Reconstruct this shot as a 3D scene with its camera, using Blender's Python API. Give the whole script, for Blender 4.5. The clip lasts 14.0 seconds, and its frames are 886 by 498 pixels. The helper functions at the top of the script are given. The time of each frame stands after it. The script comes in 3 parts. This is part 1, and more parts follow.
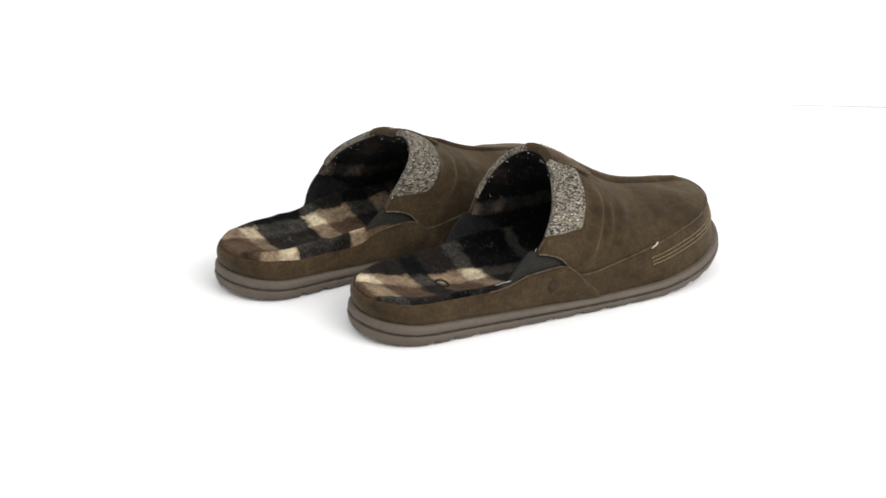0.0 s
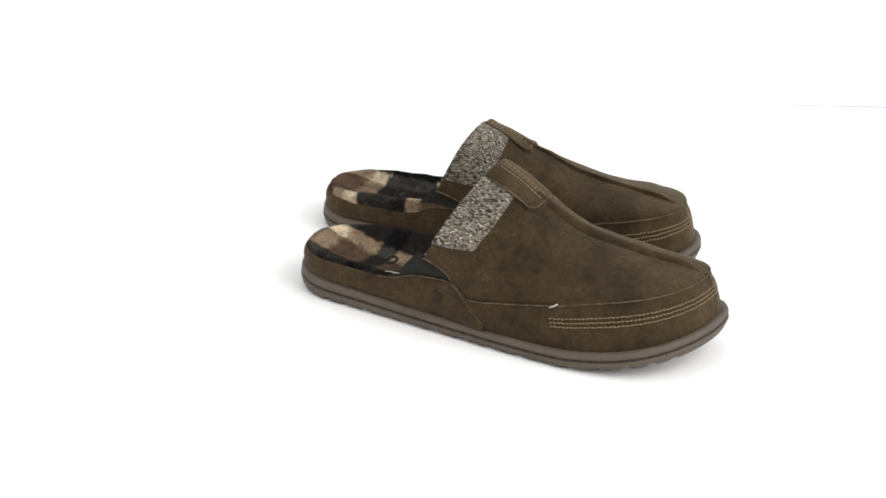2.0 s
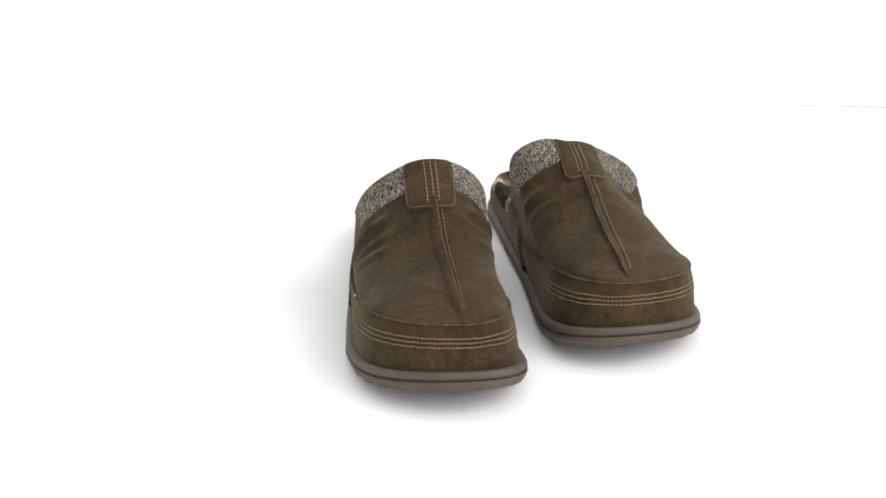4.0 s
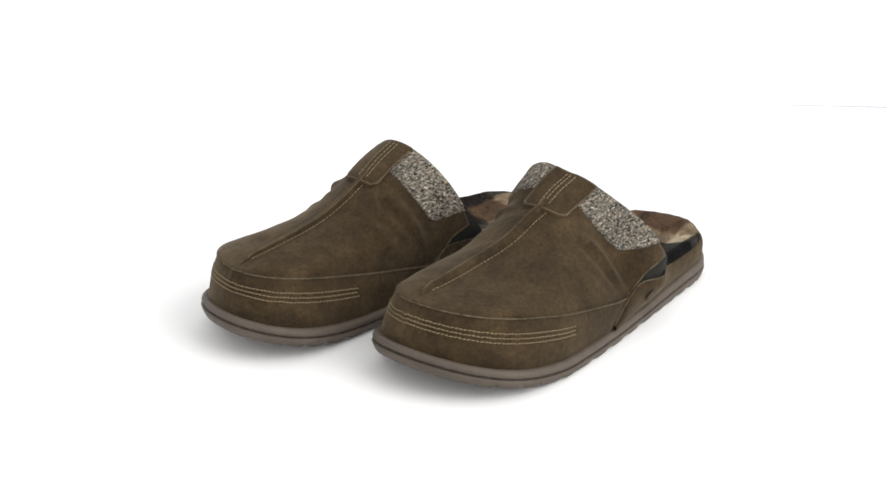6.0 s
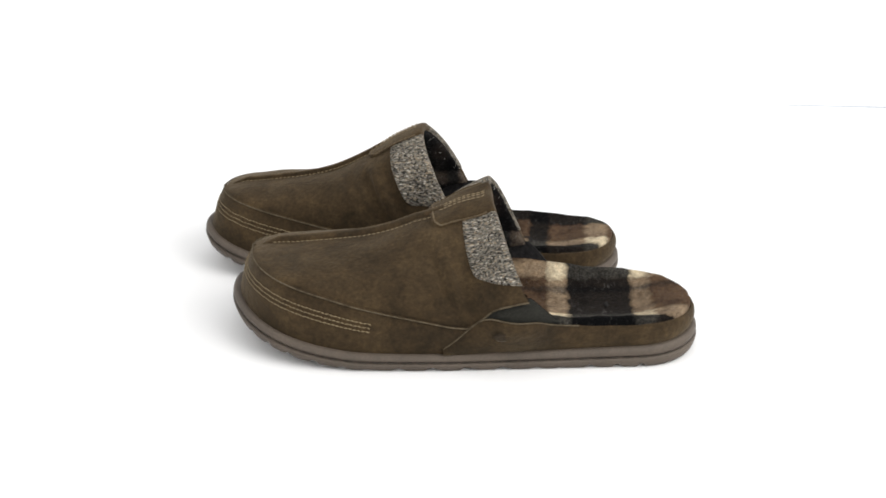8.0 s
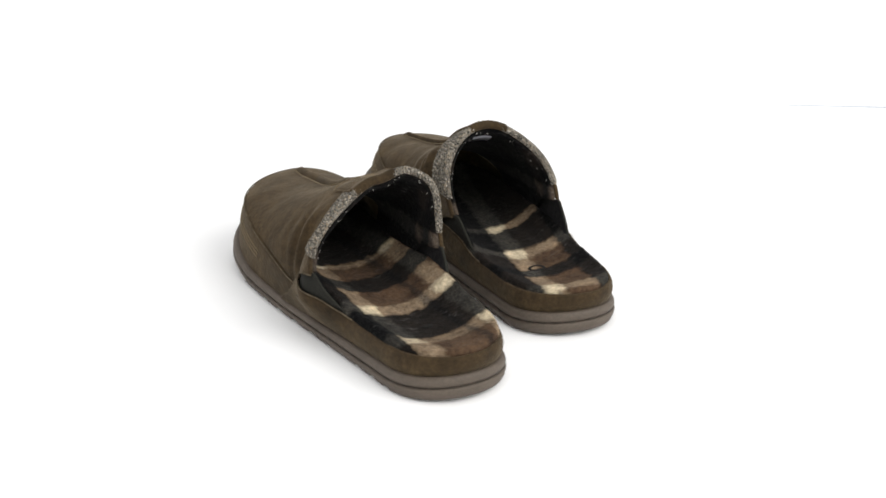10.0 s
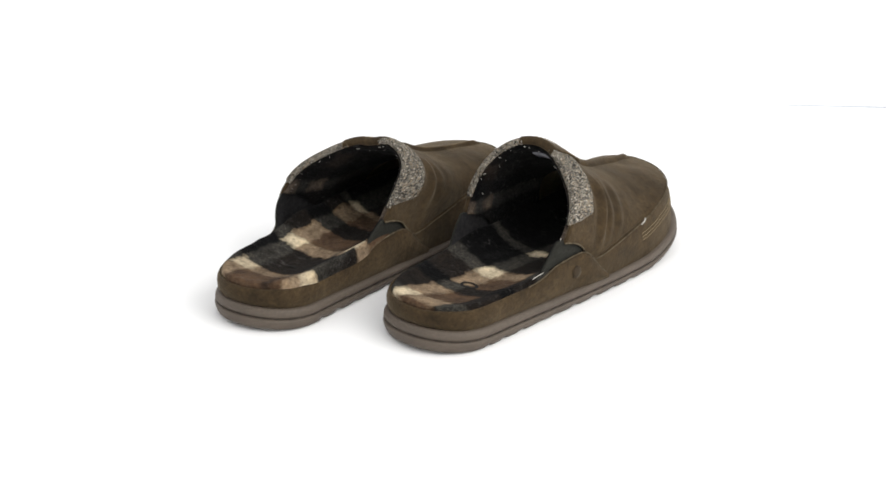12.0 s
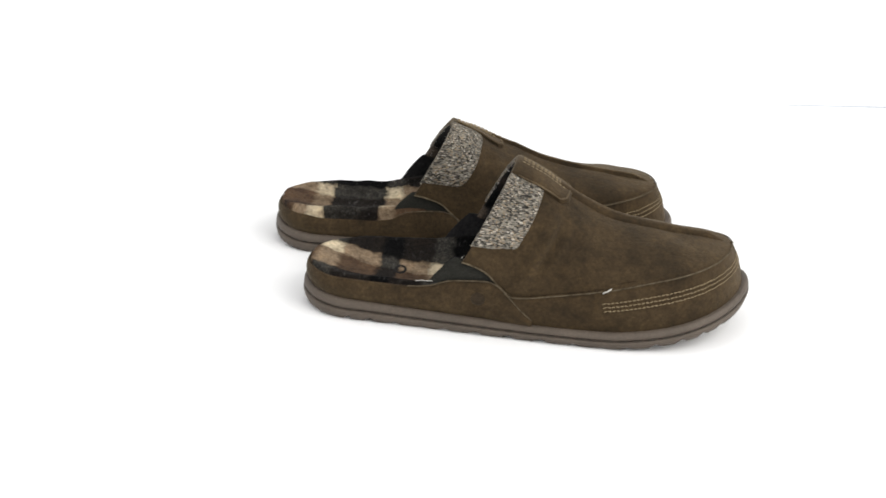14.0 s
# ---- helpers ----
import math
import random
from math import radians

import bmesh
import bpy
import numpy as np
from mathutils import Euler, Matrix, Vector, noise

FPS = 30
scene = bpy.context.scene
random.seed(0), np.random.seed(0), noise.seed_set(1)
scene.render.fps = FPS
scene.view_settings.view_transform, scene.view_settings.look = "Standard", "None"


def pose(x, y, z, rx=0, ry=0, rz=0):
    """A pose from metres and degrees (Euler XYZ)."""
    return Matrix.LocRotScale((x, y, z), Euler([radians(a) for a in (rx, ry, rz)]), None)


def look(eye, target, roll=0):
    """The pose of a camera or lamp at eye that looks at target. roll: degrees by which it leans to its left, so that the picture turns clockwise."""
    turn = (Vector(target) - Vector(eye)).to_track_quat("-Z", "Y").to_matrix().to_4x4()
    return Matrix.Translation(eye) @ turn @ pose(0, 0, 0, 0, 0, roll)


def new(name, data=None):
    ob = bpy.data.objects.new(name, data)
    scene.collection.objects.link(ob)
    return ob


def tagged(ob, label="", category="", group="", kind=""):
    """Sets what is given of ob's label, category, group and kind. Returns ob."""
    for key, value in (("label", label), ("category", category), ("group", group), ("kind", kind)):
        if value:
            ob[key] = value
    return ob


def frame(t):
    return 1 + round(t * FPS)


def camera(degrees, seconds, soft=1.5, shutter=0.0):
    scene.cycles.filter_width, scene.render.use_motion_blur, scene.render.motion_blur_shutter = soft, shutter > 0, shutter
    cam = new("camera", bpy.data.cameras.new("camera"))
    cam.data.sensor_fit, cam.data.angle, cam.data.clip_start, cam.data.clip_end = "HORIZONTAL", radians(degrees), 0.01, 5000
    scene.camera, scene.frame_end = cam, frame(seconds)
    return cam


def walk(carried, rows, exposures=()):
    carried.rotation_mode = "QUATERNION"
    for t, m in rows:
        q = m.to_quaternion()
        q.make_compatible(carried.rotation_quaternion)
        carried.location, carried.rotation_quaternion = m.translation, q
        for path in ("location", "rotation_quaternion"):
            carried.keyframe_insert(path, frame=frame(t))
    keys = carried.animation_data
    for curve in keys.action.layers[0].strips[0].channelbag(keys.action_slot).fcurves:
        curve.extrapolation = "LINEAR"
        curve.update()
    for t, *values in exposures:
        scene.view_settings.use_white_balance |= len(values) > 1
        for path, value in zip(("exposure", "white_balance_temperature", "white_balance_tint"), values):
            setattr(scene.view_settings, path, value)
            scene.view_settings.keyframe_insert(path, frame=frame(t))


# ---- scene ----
# A pair of slippers turns slowly on a white sweep; the camera stands still.
FOV, REACH, EYE = 38.0, 0.8084, 0.3607
cam = camera(FOV, 14.0, soft=1.65, shutter=0.4)
CAM = pose(0, -REACH, EYE, 90 - 22.552, 0, 1.117) @ pose(0, 0, 0, 0, 0, 0.966)
walk(cam, [(0.0, CAM), (14.0, CAM)])

# ---------------------------------------------------------------- light
world = bpy.data.worlds.new("studio")
scene.world = world
world.use_nodes = True
world.node_tree.nodes["Background"].inputs["Color"].default_value = (1.0, 1.0, 1.0, 1)
world.node_tree.nodes["Background"].inputs["Strength"].default_value = 1.14


def softbox(name, eye, target, size, power):
    data = bpy.data.lights.new(name, "AREA")
    data.shape, data.size, data.size_y, data.energy = "RECTANGLE", size, size, power
    data.color = (1.0, 0.985, 0.96)
    ob = new(name, data)
    ob.matrix_world = look(eye, target)
    return ob


softbox("softbox", (1.35, -0.85, 1.30), (0, 0, 0), 1.5, 29)
scene.view_settings.exposure = 0.0

# ---------------------------------------------------------------- materials


def material(name):
    m = bpy.data.materials.new(name)
    m.use_nodes = True
    nt = m.node_tree
    return m, nt, nt.nodes["Principled BSDF"]


def node(nt, kind, **inputs):
    n = nt.nodes.new(kind)
    for key, value in inputs.items():
        n.inputs[key.replace("_", " ")].default_value = value
    return n


def ramp(nt, fac, stops, mode="LINEAR"):
    n = nt.nodes.new("ShaderNodeValToRGB")
    n.color_ramp.interpolation = mode
    el = n.color_ramp.elements
    el[0].position, el[0].color = stops[0][0], (*stops[0][1], 1)
    el[1].position, el[1].color = stops[-1][0], (*stops[-1][1], 1)
    for at, c in stops[1:-1]:
        el.new(at).color = (*c, 1)
    nt.links.new(fac, n.inputs["Fac"])
    return n


def mixed(nt, fac, a, b, mode="MIX"):
    n = nt.nodes.new("ShaderNodeMix")
    n.data_type, n.blend_type = "RGBA", mode
    for value, i in ((fac, 0), (a, 6), (b, 7)):
        if hasattr(value, "links"):
            nt.links.new(value, n.inputs[i])
        else:
            n.inputs[i].default_value = value
    return n.outputs[2]


def coords(nt):
    return nt.nodes.new("ShaderNodeTexCoord").outputs["Object"]


def noise_tex(nt, vec, scale, detail=4.0, rough=0.6, distort=0.0):
    n = node(nt, "ShaderNodeTexNoise", Scale=scale, Detail=detail, Roughness=rough, Distortion=distort)
    nt.links.new(vec, n.inputs["Vector"])
    return n.outputs["Fac"]


def bump(nt, bsdf, height, strength, distance, before=None):
    n = node(nt, "ShaderNodeBump", Strength=strength, Distance=distance)
    nt.links.new(height, n.inputs["Height"])
    if before:
        nt.links.new(before, n.inputs["Normal"])
    nt.links.new(n.outputs["Normal"], bsdf.inputs["Normal"])
    return n.outputs["Normal"]


def suede(name, dark, mid, light):
    m, nt, b = material(name)
    co = coords(nt)
    nap = noise_tex(nt, co, 30.0, 6.0, 0.66, 0.35)
    base = ramp(nt, nap, [(0.28, dark), (0.50, mid), (0.72, light)])
    fine = ramp(nt, noise_tex(nt, co, 420.0, 4.0, 0.7), [(0.28, (0.62, 0.62, 0.62)), (0.72, (1.34, 1.34, 1.34))])
    worn = ramp(nt, noise_tex(nt, co, 95.0, 5.0, 0.75, 0.5), [(0.33, (0.78, 0.78, 0.78)), (0.52, (1, 1, 1)), (0.72, (1.32, 1.30, 1.25))])
    # short brushed streaks where the nap was stroked
    comb = nt.nodes.new("ShaderNodeMapping")
    comb.inputs["Scale"].default_value = (0.35, 1.0, 1.6)
    comb.inputs["Rotation"].default_value = (0.3, 0.2, 0.6)
    nt.links.new(co, comb.inputs["Vector"])
    streak = ramp(nt, noise_tex(nt, comb.outputs[0], 150.0, 3.0, 0.6, 0.8), [(0.34, (0.95, 0.95, 0.95)), (0.5, (1, 1, 1)), (0.70, (1.06, 1.06, 1.05))])
    # pale rubbed spots, few and small
    scuff = ramp(nt, noise_tex(nt, co, 42.0, 3.0, 0.55, 0.6), [(0.66, (1, 1, 1)), (0.78, (1.4, 1.38, 1.34))])
    col = mixed(nt, 1.0, base.outputs[0], fine.outputs[0], "MULTIPLY")
    for more in (worn, streak, scuff):
        col = mixed(nt, 1.0, col, more.outputs[0], "MULTIPLY")
    nt.links.new(col, b.inputs["Base Color"])
    b.inputs["Roughness"].default_value = 0.92
    b.inputs["Specular IOR Level"].default_value = 0.18
    b.inputs["Sheen Weight"].default_value = 0.18
    b.inputs["Sheen Roughness"].default_value = 0.45
    b.inputs["Sheen Tint"].default_value = (0.75, 0.62, 0.44, 1)
    one = bump(nt, b, noise_tex(nt, co, 900.0, 3.0), 0.35, 0.0006)
    bump(nt, b, noise_tex(nt, co, 110.0, 4.0, 0.65, 0.2), 0.30, 0.003, one)
    return m


def rubber(name, c):
    m, nt, b = material(name)
    co = coords(nt)
    base = ramp(nt, noise_tex(nt, co, 45.0, 5.0, 0.65), [(0.3, tuple(0.8 * v for v in c)), (0.7, tuple(1.15 * v for v in c))])
    fine = ramp(nt, noise_tex(nt, co, 700.0, 2.0), [(0.3, (0.86, 0.86, 0.86)), (0.7, (1.1, 1.1, 1.1))])
    nt.links.new(mixed(nt, 1.0, base.outputs[0], fine.outputs[0], "MULTIPLY"), b.inputs["Base Color"])
    b.inputs["Roughness"].default_value = 0.62
    b.inputs["Specular IOR Level"].default_value = 0.35
    bump(nt, b, noise_tex(nt, co, 800.0, 2.0), 0.2, 0.0004)
    return m


def tweed(name):
    m, nt, b = material(name)
    co = coords(nt)
    warp = nt.nodes.new("ShaderNodeMapping")
    warp.inputs["Scale"].default_value = (0.30, 1.0, 0.8)
    warp.inputs["Rotation"].default_value = (0.0, 0.5, 0.35)
    nt.links.new(co, warp.inputs["Vector"])
    v = node(nt, "ShaderNodeTexVoronoi", Scale=1800.0, Randomness=1.0)
    nt.links.new(warp.outputs[0], v.inputs["Vector"])
    sep = nt.nodes.new("ShaderNodeSeparateColor")
    nt.links.new(v.outputs["Color"], sep.inputs[0])
    base = ramp(nt, sep.outputs[0], [(0.0, (0.018, 0.017, 0.016)), (0.22, (0.052, 0.048, 0.042)), (0.5, (0.15, 0.137, 0.115)),
                                     (0.75, (0.25, 0.228, 0.188)), (0.88, (0.24, 0.18, 0.115)), (1.0, (0.54, 0.50, 0.43))])
    big = ramp(nt, noise_tex(nt, co, 70.0), [(0.3, (0.8, 0.8, 0.8)), (0.7, (1.2, 1.2, 1.2))])
    nt.links.new(mixed(nt, 1.0, base.outputs[0], big.outputs[0], "MULTIPLY"), b.inputs["Base Color"])
    b.inputs["Roughness"].default_value = 1.0
    b.inputs["Specular IOR Level"].default_value = 0.1
    one = bump(nt, b, v.outputs["Distance"], 0.8, 0.0012)
    bump(nt, b, noise_tex(nt, co, 1200.0), 0.5, 0.0008, one)
    return m


BROWN, PALE, BLACK = (0.072, 0.0445, 0.027), (0.55, 0.47, 0.33), (0.0008, 0.0009, 0.0011)
TAN = (0.34, 0.285, 0.20)
# dimmed for the lining's shade; the first is also a dark footbed stripe
DIM, SHADED_PALE = (0.014, 0.010, 0.008), (0.22, 0.19, 0.15)


def plaid(name, weft, warp, slant, across=1, span=(-0.06, 0.06)):
    """Brushed tartan: colour bands along the foot (weft) and across it (warp), in metres."""
    m, nt, b = material(name)
    co = coords(nt)
    wob = nt.nodes.new("ShaderNodeTexNoise")
    wob.inputs["Scale"].default_value, wob.inputs["Detail"].default_value = 170.0, 3.0
    nt.links.new(co, wob.inputs["Vector"])
    shift = nt.nodes.new("ShaderNodeVectorMath")
    shift.operation = "MULTIPLY_ADD"
    shift.inputs[1].default_value = (0.008, 0.008, 0.008)
    nt.links.new(wob.outputs["Color"], shift.inputs[0])
    nt.links.new(co, shift.inputs[2])
    turn = nt.nodes.new("ShaderNodeMapping")
    turn.inputs["Location"].default_value = (-0.0035, -0.0035, -0.0035)
    turn.inputs["Rotation"].default_value = (0, 0, slant)
    nt.links.new(shift.outputs[0], turn.inputs["Vector"])
    sep = nt.nodes.new("ShaderNodeSeparateXYZ")
    nt.links.new(turn.outputs[0], sep.inputs[0])

    def bands(out, stops, low, high):
        r = nt.nodes.new("ShaderNodeMapRange")
        r.inputs["From Min"].default_value, r.inputs["From Max"].default_value = low, high
        nt.links.new(out, r.inputs["Value"])
        full, soft = [], 0.0017 / (high - low)
        for i, (at, c) in enumerate(stops):
            f = min(max((at - low) / (high - low), 0), 1)
            if i:
                full.append((min(f + soft, 1), c))
                full[-2:-1] = [full[-2], (max(f - soft, 0), stops[i - 1][1])]
            else:
                full.append((f, c))
        return ramp(nt, r.outputs[0], full).outputs[0]

    straight = nt.nodes.new("ShaderNodeSeparateXYZ")
    moved = nt.nodes.new("ShaderNodeVectorMath")
    moved.operation = "SUBTRACT"
    moved.inputs[1].default_value = (0.0035, 0.0035, 0.0035)
    nt.links.new(shift.outputs[0], moved.inputs[0])
    nt.links.new(moved.outputs[0], straight.inputs[0])
    def power(out, value):
        n = node(nt, "ShaderNodeGamma", Gamma=value)
        nt.links.new(out, n.inputs["Color"])
        return n.outputs[0]
    # threads of both ways show side by side, so crossings turn heathered
    twill = ramp(nt, noise_tex(nt, co, 760.0, 3.0, 0.7), [(0.36, (0.41, 0.41, 0.41)), (0.64, (0.59, 0.59, 0.59))])
    col = mixed(nt, twill.outputs[0], power(bands(straight.outputs[0], weft, 0.0, 0.29), 0.08), power(bands(sep.outputs[across], warp, *span), 0.08))
    col = power(col, 1 / 0.08)
    fuzz = ramp(nt, noise_tex(nt, co, 420.0, 4.0, 0.7), [(0.25, (0.55, 0.55, 0.56)), (0.75, (1.45, 1.42, 1.38))])
    col = mixed(nt, 1.0, col, fuzz.outputs[0], "MULTIPLY")
    uneven = ramp(nt, noise_tex(nt, co, 75.0, 4.0, 0.6, 0.3), [(0.3, (0.55, 0.53, 0.52)), (0.5, (1, 1, 1)), (0.72, (1.25, 1.2, 1.12))])
    col = mixed(nt, 1.0, col, uneven.outputs[0], "MULTIPLY")
    comb = nt.nodes.new("ShaderNodeMapping")
    comb.inputs["Scale"].default_value = (1.0, 0.3, 1.0)
    comb.inputs["Rotation"].default_value = (0, 0, 0.5)
    nt.links.new(co, comb.inputs["Vector"])
    hair = ramp(nt, noise_tex(nt, comb.outputs[0], 520.0, 3.0, 0.65, 0.6), [(0.56, (0, 0, 0)), (0.74, (0.17, 0.17, 0.17))])
    patch = ramp(nt, noise_tex(nt, co, 60.0, 2.0), [(0.42, (0.1, 0.1, 0.1)), (0.65, (1, 1, 1))])
    wisp = mixed(nt, 1.0, hair.outputs[0], patch.outputs[0], "MULTIPLY")
    col = mixed(nt, wisp, col, (0.36, 0.34, 0.32, 1))
    nt.links.new(col, b.inputs["Base Color"])
    b.inputs["Roughness"].default_value = 1.0
    b.inputs["Specular IOR Level"].default_value = 0.05
    b.inputs["Sheen Weight"].default_value = 0.02
    b.inputs["Sheen Roughness"].default_value = 0.6
    one = bump(nt, b, noise_tex(nt, co, 520.0, 4.0, 0.7), 0.8, 0.0016)
    bump(nt, b, noise_tex(nt, co, 90.0, 3.0), 0.5, 0.003, one)
    return m


def cloth(name, dark, light, scale, rough=0.95, depth=0.0008):
    m, nt, b = material(name)
    co = coords(nt)
    base = ramp(nt, noise_tex(nt, co, scale, 4.0, 0.7), [(0.3, dark), (0.7, light)])
    big = ramp(nt, noise_tex(nt, co, 40.0), [(0.3, (0.85, 0.85, 0.85)), (0.7, (1.15, 1.15, 1.15))])
    nt.links.new(mixed(nt, 1.0, base.outputs[0], big.outputs[0], "MULTIPLY"), b.inputs["Base Color"])
    b.inputs["Roughness"].default_value = rough
    b.inputs["Specular IOR Level"].default_value = 0.15
    bump(nt, b, noise_tex(nt, co, scale, 3.0), 0.6, depth)
    return m


SUEDE = suede("brown_suede", (0.0160, 0.0104, 0.0048), (0.0368, 0.0234, 0.0106), (0.056, 0.0368, 0.0176))
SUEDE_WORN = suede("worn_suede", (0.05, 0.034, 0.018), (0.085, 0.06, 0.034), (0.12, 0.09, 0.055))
SUEDE_DARK = suede("stamped_suede", (0.014, 0.009, 0.005), (0.024, 0.016, 0.009), (0.036, 0.025, 0.014))
RUBBER = rubber("taupe_rubber", (0.086, 0.067, 0.051))
SEAMLINE = rubber("dark_groove", (0.040, 0.031, 0.024))
TWEED = tweed("grey_tweed")
GORE = cloth("charcoal_elastic", (0.013, 0.0128, 0.0105), (0.027, 0.0265, 0.022), 900.0)
FLEECE = cloth("black_fleece", (0.006, 0.006, 0.007), (0.022, 0.021, 0.021), 420.0, 1.0, 0.0016)
THREAD = cloth("tan_thread", (0.16, 0.12, 0.067), (0.31, 0.24, 0.145), 1500.0, 0.8, 0.0003)
WHITE_THREAD = cloth("pale_thread", (0.42, 0.40, 0.36), (0.6, 0.58, 0.53), 1500.0, 0.8, 0.0003)
CUT_EDGE = cloth("raw_suede_edge", (0.034, 0.025, 0.014), (0.135, 0.107, 0.070), 260.0, 0.95, 0.0004)
TAG = cloth("white_tag", (0.13, 0.13, 0.145), (0.22, 0.22, 0.24), 500.0, 0.7, 0.0003)
INK = cloth("dark_print", (0.007, 0.007, 0.007), (0.022, 0.02, 0.018), 600.0)

# the mirrored left foot has its outer side at +y
PLAID_B = plaid("tartan_fleece_left",
                [(0.0, BROWN), (0.029, TAN), (0.040, BLACK), (0.0815, PALE), (0.092, BROWN), (0.116, BLACK), (0.138, BROWN), (0.158, PALE), (0.164, BLACK)],
                [(-0.06, BROWN), (-0.0365, PALE), (-0.0275, BROWN), (-0.022, DIM), (-0.016, BROWN), (0.0125, PALE), (0.0245, BLACK)], -0.04)
PLAID_A = plaid("tartan_fleece_right",
                [(0.0, BROWN), (0.010, PALE), (0.0235, BROWN), (0.049, BLACK), (0.064, BROWN), (0.085, PALE), (0.096, BLACK), (0.132, PALE), (0.140, BLACK)],
                [(-0.06, BLACK), (-0.010, BROWN), (0.0135, PALE), (0.0262, BLACK)], 0.173)
# lining plaid, its bands darkened to paint the shade inside the upper
SHADED_LINING = plaid("shaded_tartan_lining",
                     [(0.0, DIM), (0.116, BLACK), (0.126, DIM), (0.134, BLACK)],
                     [(0.0, BLACK), (0.048, SHADED_PALE), (0.056, BLACK), (0.068, DIM), (0.080, BLACK)], 0.0, 2, (0.0, 0.12))


def sweep_paper():
    m, nt, b = material("white_sweep_paper")
    co = coords(nt)
    base = ramp(nt, noise_tex(nt, co, 3.0), [(0.3, (0.84, 0.84, 0.84)), (0.7, (0.87, 0.87, 0.87))])
    nt.links.new(base.outputs[0], b.inputs["Base Color"])
    b.inputs["Roughness"].default_value = 0.9
    b.inputs["Specular IOR Level"].default_value = 0.1
    bump(nt, b, noise_tex(nt, co, 400.0), 0.05, 0.0005)
    return m


PAPER = sweep_paper()
EDGE = cloth("paper_edge", (0.40, 0.42, 0.48), (0.48, 0.50, 0.56), 200.0)

# ---------------------------------------------------------------- mesh helpers


def smooth_mesh(me, flat=False):
    for p in me.polygons:
        p.use_smooth = not flat
    return me


def part(name, bm, mat, parent, label="", flat=False):
    me = bpy.data.meshes.new(name)
    bmesh.ops.recalc_face_normals(bm, faces=bm.faces)
    bm.to_mesh(me)
    bm.free()
    smooth_mesh(me, flat)
    me.materials.append(mat)
    ob = new(name, me)
    ob.parent = parent
    if label:
        tagged(ob, label)
    return ob


def loft(bm, rows, closed=False, loop=False):
    """Skin rows of points. closed: each row is a ring; loop: the last row joins the first."""
    made = [[bm.verts.new(p) for p in row] for row in rows]
    n = len(made[0])
    pairs = list(zip(made, made[1:])) + ([(made[-1], made[0])] if loop else [])
    for a, b in pairs:
        for i in range(n if closed else n - 1):
            j = (i + 1) % n
            try:
                bm.faces.new((a[i], a[j], b[j], b[i]))
            except ValueError:
                pass
    return made


def lofted(rows, closed=False, loop=False, caps=False):
    bm = bmesh.new()
    made = loft(bm, rows, closed, loop)
    if caps:
        bm.faces.new(made[0])
        bm.faces.new(made[-1])
    return bm


def curve(*pts):
    """A smooth function through (x, value) pairs."""
    xs = np.array([p[0] for p in pts], float)
    ys = np.array([p[1] for p in pts], float)
    d = np.diff(ys) / np.diff(xs)
    m = np.r_[d[0], (d[1:] + d[:-1]) / 2, d[-1]]
    m[1:-1][d[1:] * d[:-1] <= 0] = 0

    def f(x):
        x = min(max(x, xs[0]), xs[-1])
        i = int(min(max(np.searchsorted(xs, x) - 1, 0), len(xs) - 2))
        h = xs[i + 1] - xs[i]
        t = (x - xs[i]) / h
        return float((2 * t**3 - 3 * t**2 + 1) * ys[i] + (t**3 - 2 * t**2 + t) * h * m[i]
                     + (3 * t**2 - 2 * t**3) * ys[i + 1] + (t**3 - t**2) * h * m[i + 1])
    return f


# ---------------------------------------------------------------- the slipper's form (right foot: outer side is -y)
LENGTH, TOE = 0.29, 0.275
RIDGE = curve((0.09, 0.128), (0.138, 0.1015), (0.156, 0.0922), (0.168, 0.0840), (0.20, 0.0678), (0.2435, 0.0588), (0.262, 0.0562), (0.275, 0.0535))
BAND = curve((0.125, 0.0270), (0.144, 0.0285), (0.168, 0.032), (0.20, 0.038), (0.225, 0.0440), (0.275, 0.0535))
BASE = curve((0.09, 0.049), (0.1053, 0.0482), (0.117, 0.0457), (0.1265, 0.0412), (0.132, 0.0355), (0.140, 0.0288), (0.144, 0.0285), (0.168, 0.032),
             (0.20, 0.038), (0.225, 0.0440), (0.275, 0.0535))
SOLE = curve((0, 0.0150), (0.06, 0.0128), (0.12, 0.0110), (0.17, 0.0105), (0.22, 0.0112), (0.29, 0.0122))
WRAP = curve((0, 0.0285), (0.03, 0.0275), (0.066, 0.0272), (0.09, 0.0295), (0.10, 0.0335), (0.111, 0.0352), (0.127, 0.0362), (0.134, 0.0335),
             (0.1415, 0.0260), (0.148, 0.0195), (0.155, 0.0140))
MID = 0.003  # the vamp's seam lies this far to the inner side


# What sets one foot's upper apart: how far back it sits, how it leans inwards, how its outer flank splays, and its rim.
FIT = {}
RIGHT_FIT = {"shift": 0.0, "lean": 0.02, "flare": 0.0, "crown": 1.15, "side": 0.88, "rim": 0.116, "girth": 0.0, "inner": 0.0, "tent": 0.35, "front": 0.9, "low": 0.0, "brow": 0.0, "puff": (0.0032, 0.0036), "splay": 0.0}
LEFT_FIT = {"shift": -0.008, "lean": 0.03, "flare": 0.010, "crown": 1.2, "side": 0.95, "rim": 0.1122, "girth": 0.003, "inner": -0.0025, "tent": 0.9, "front": 0.5, "low": 0.0085, "brow": 0.40, "puff": (0.0026, 0.0085), "splay": 0.0125}


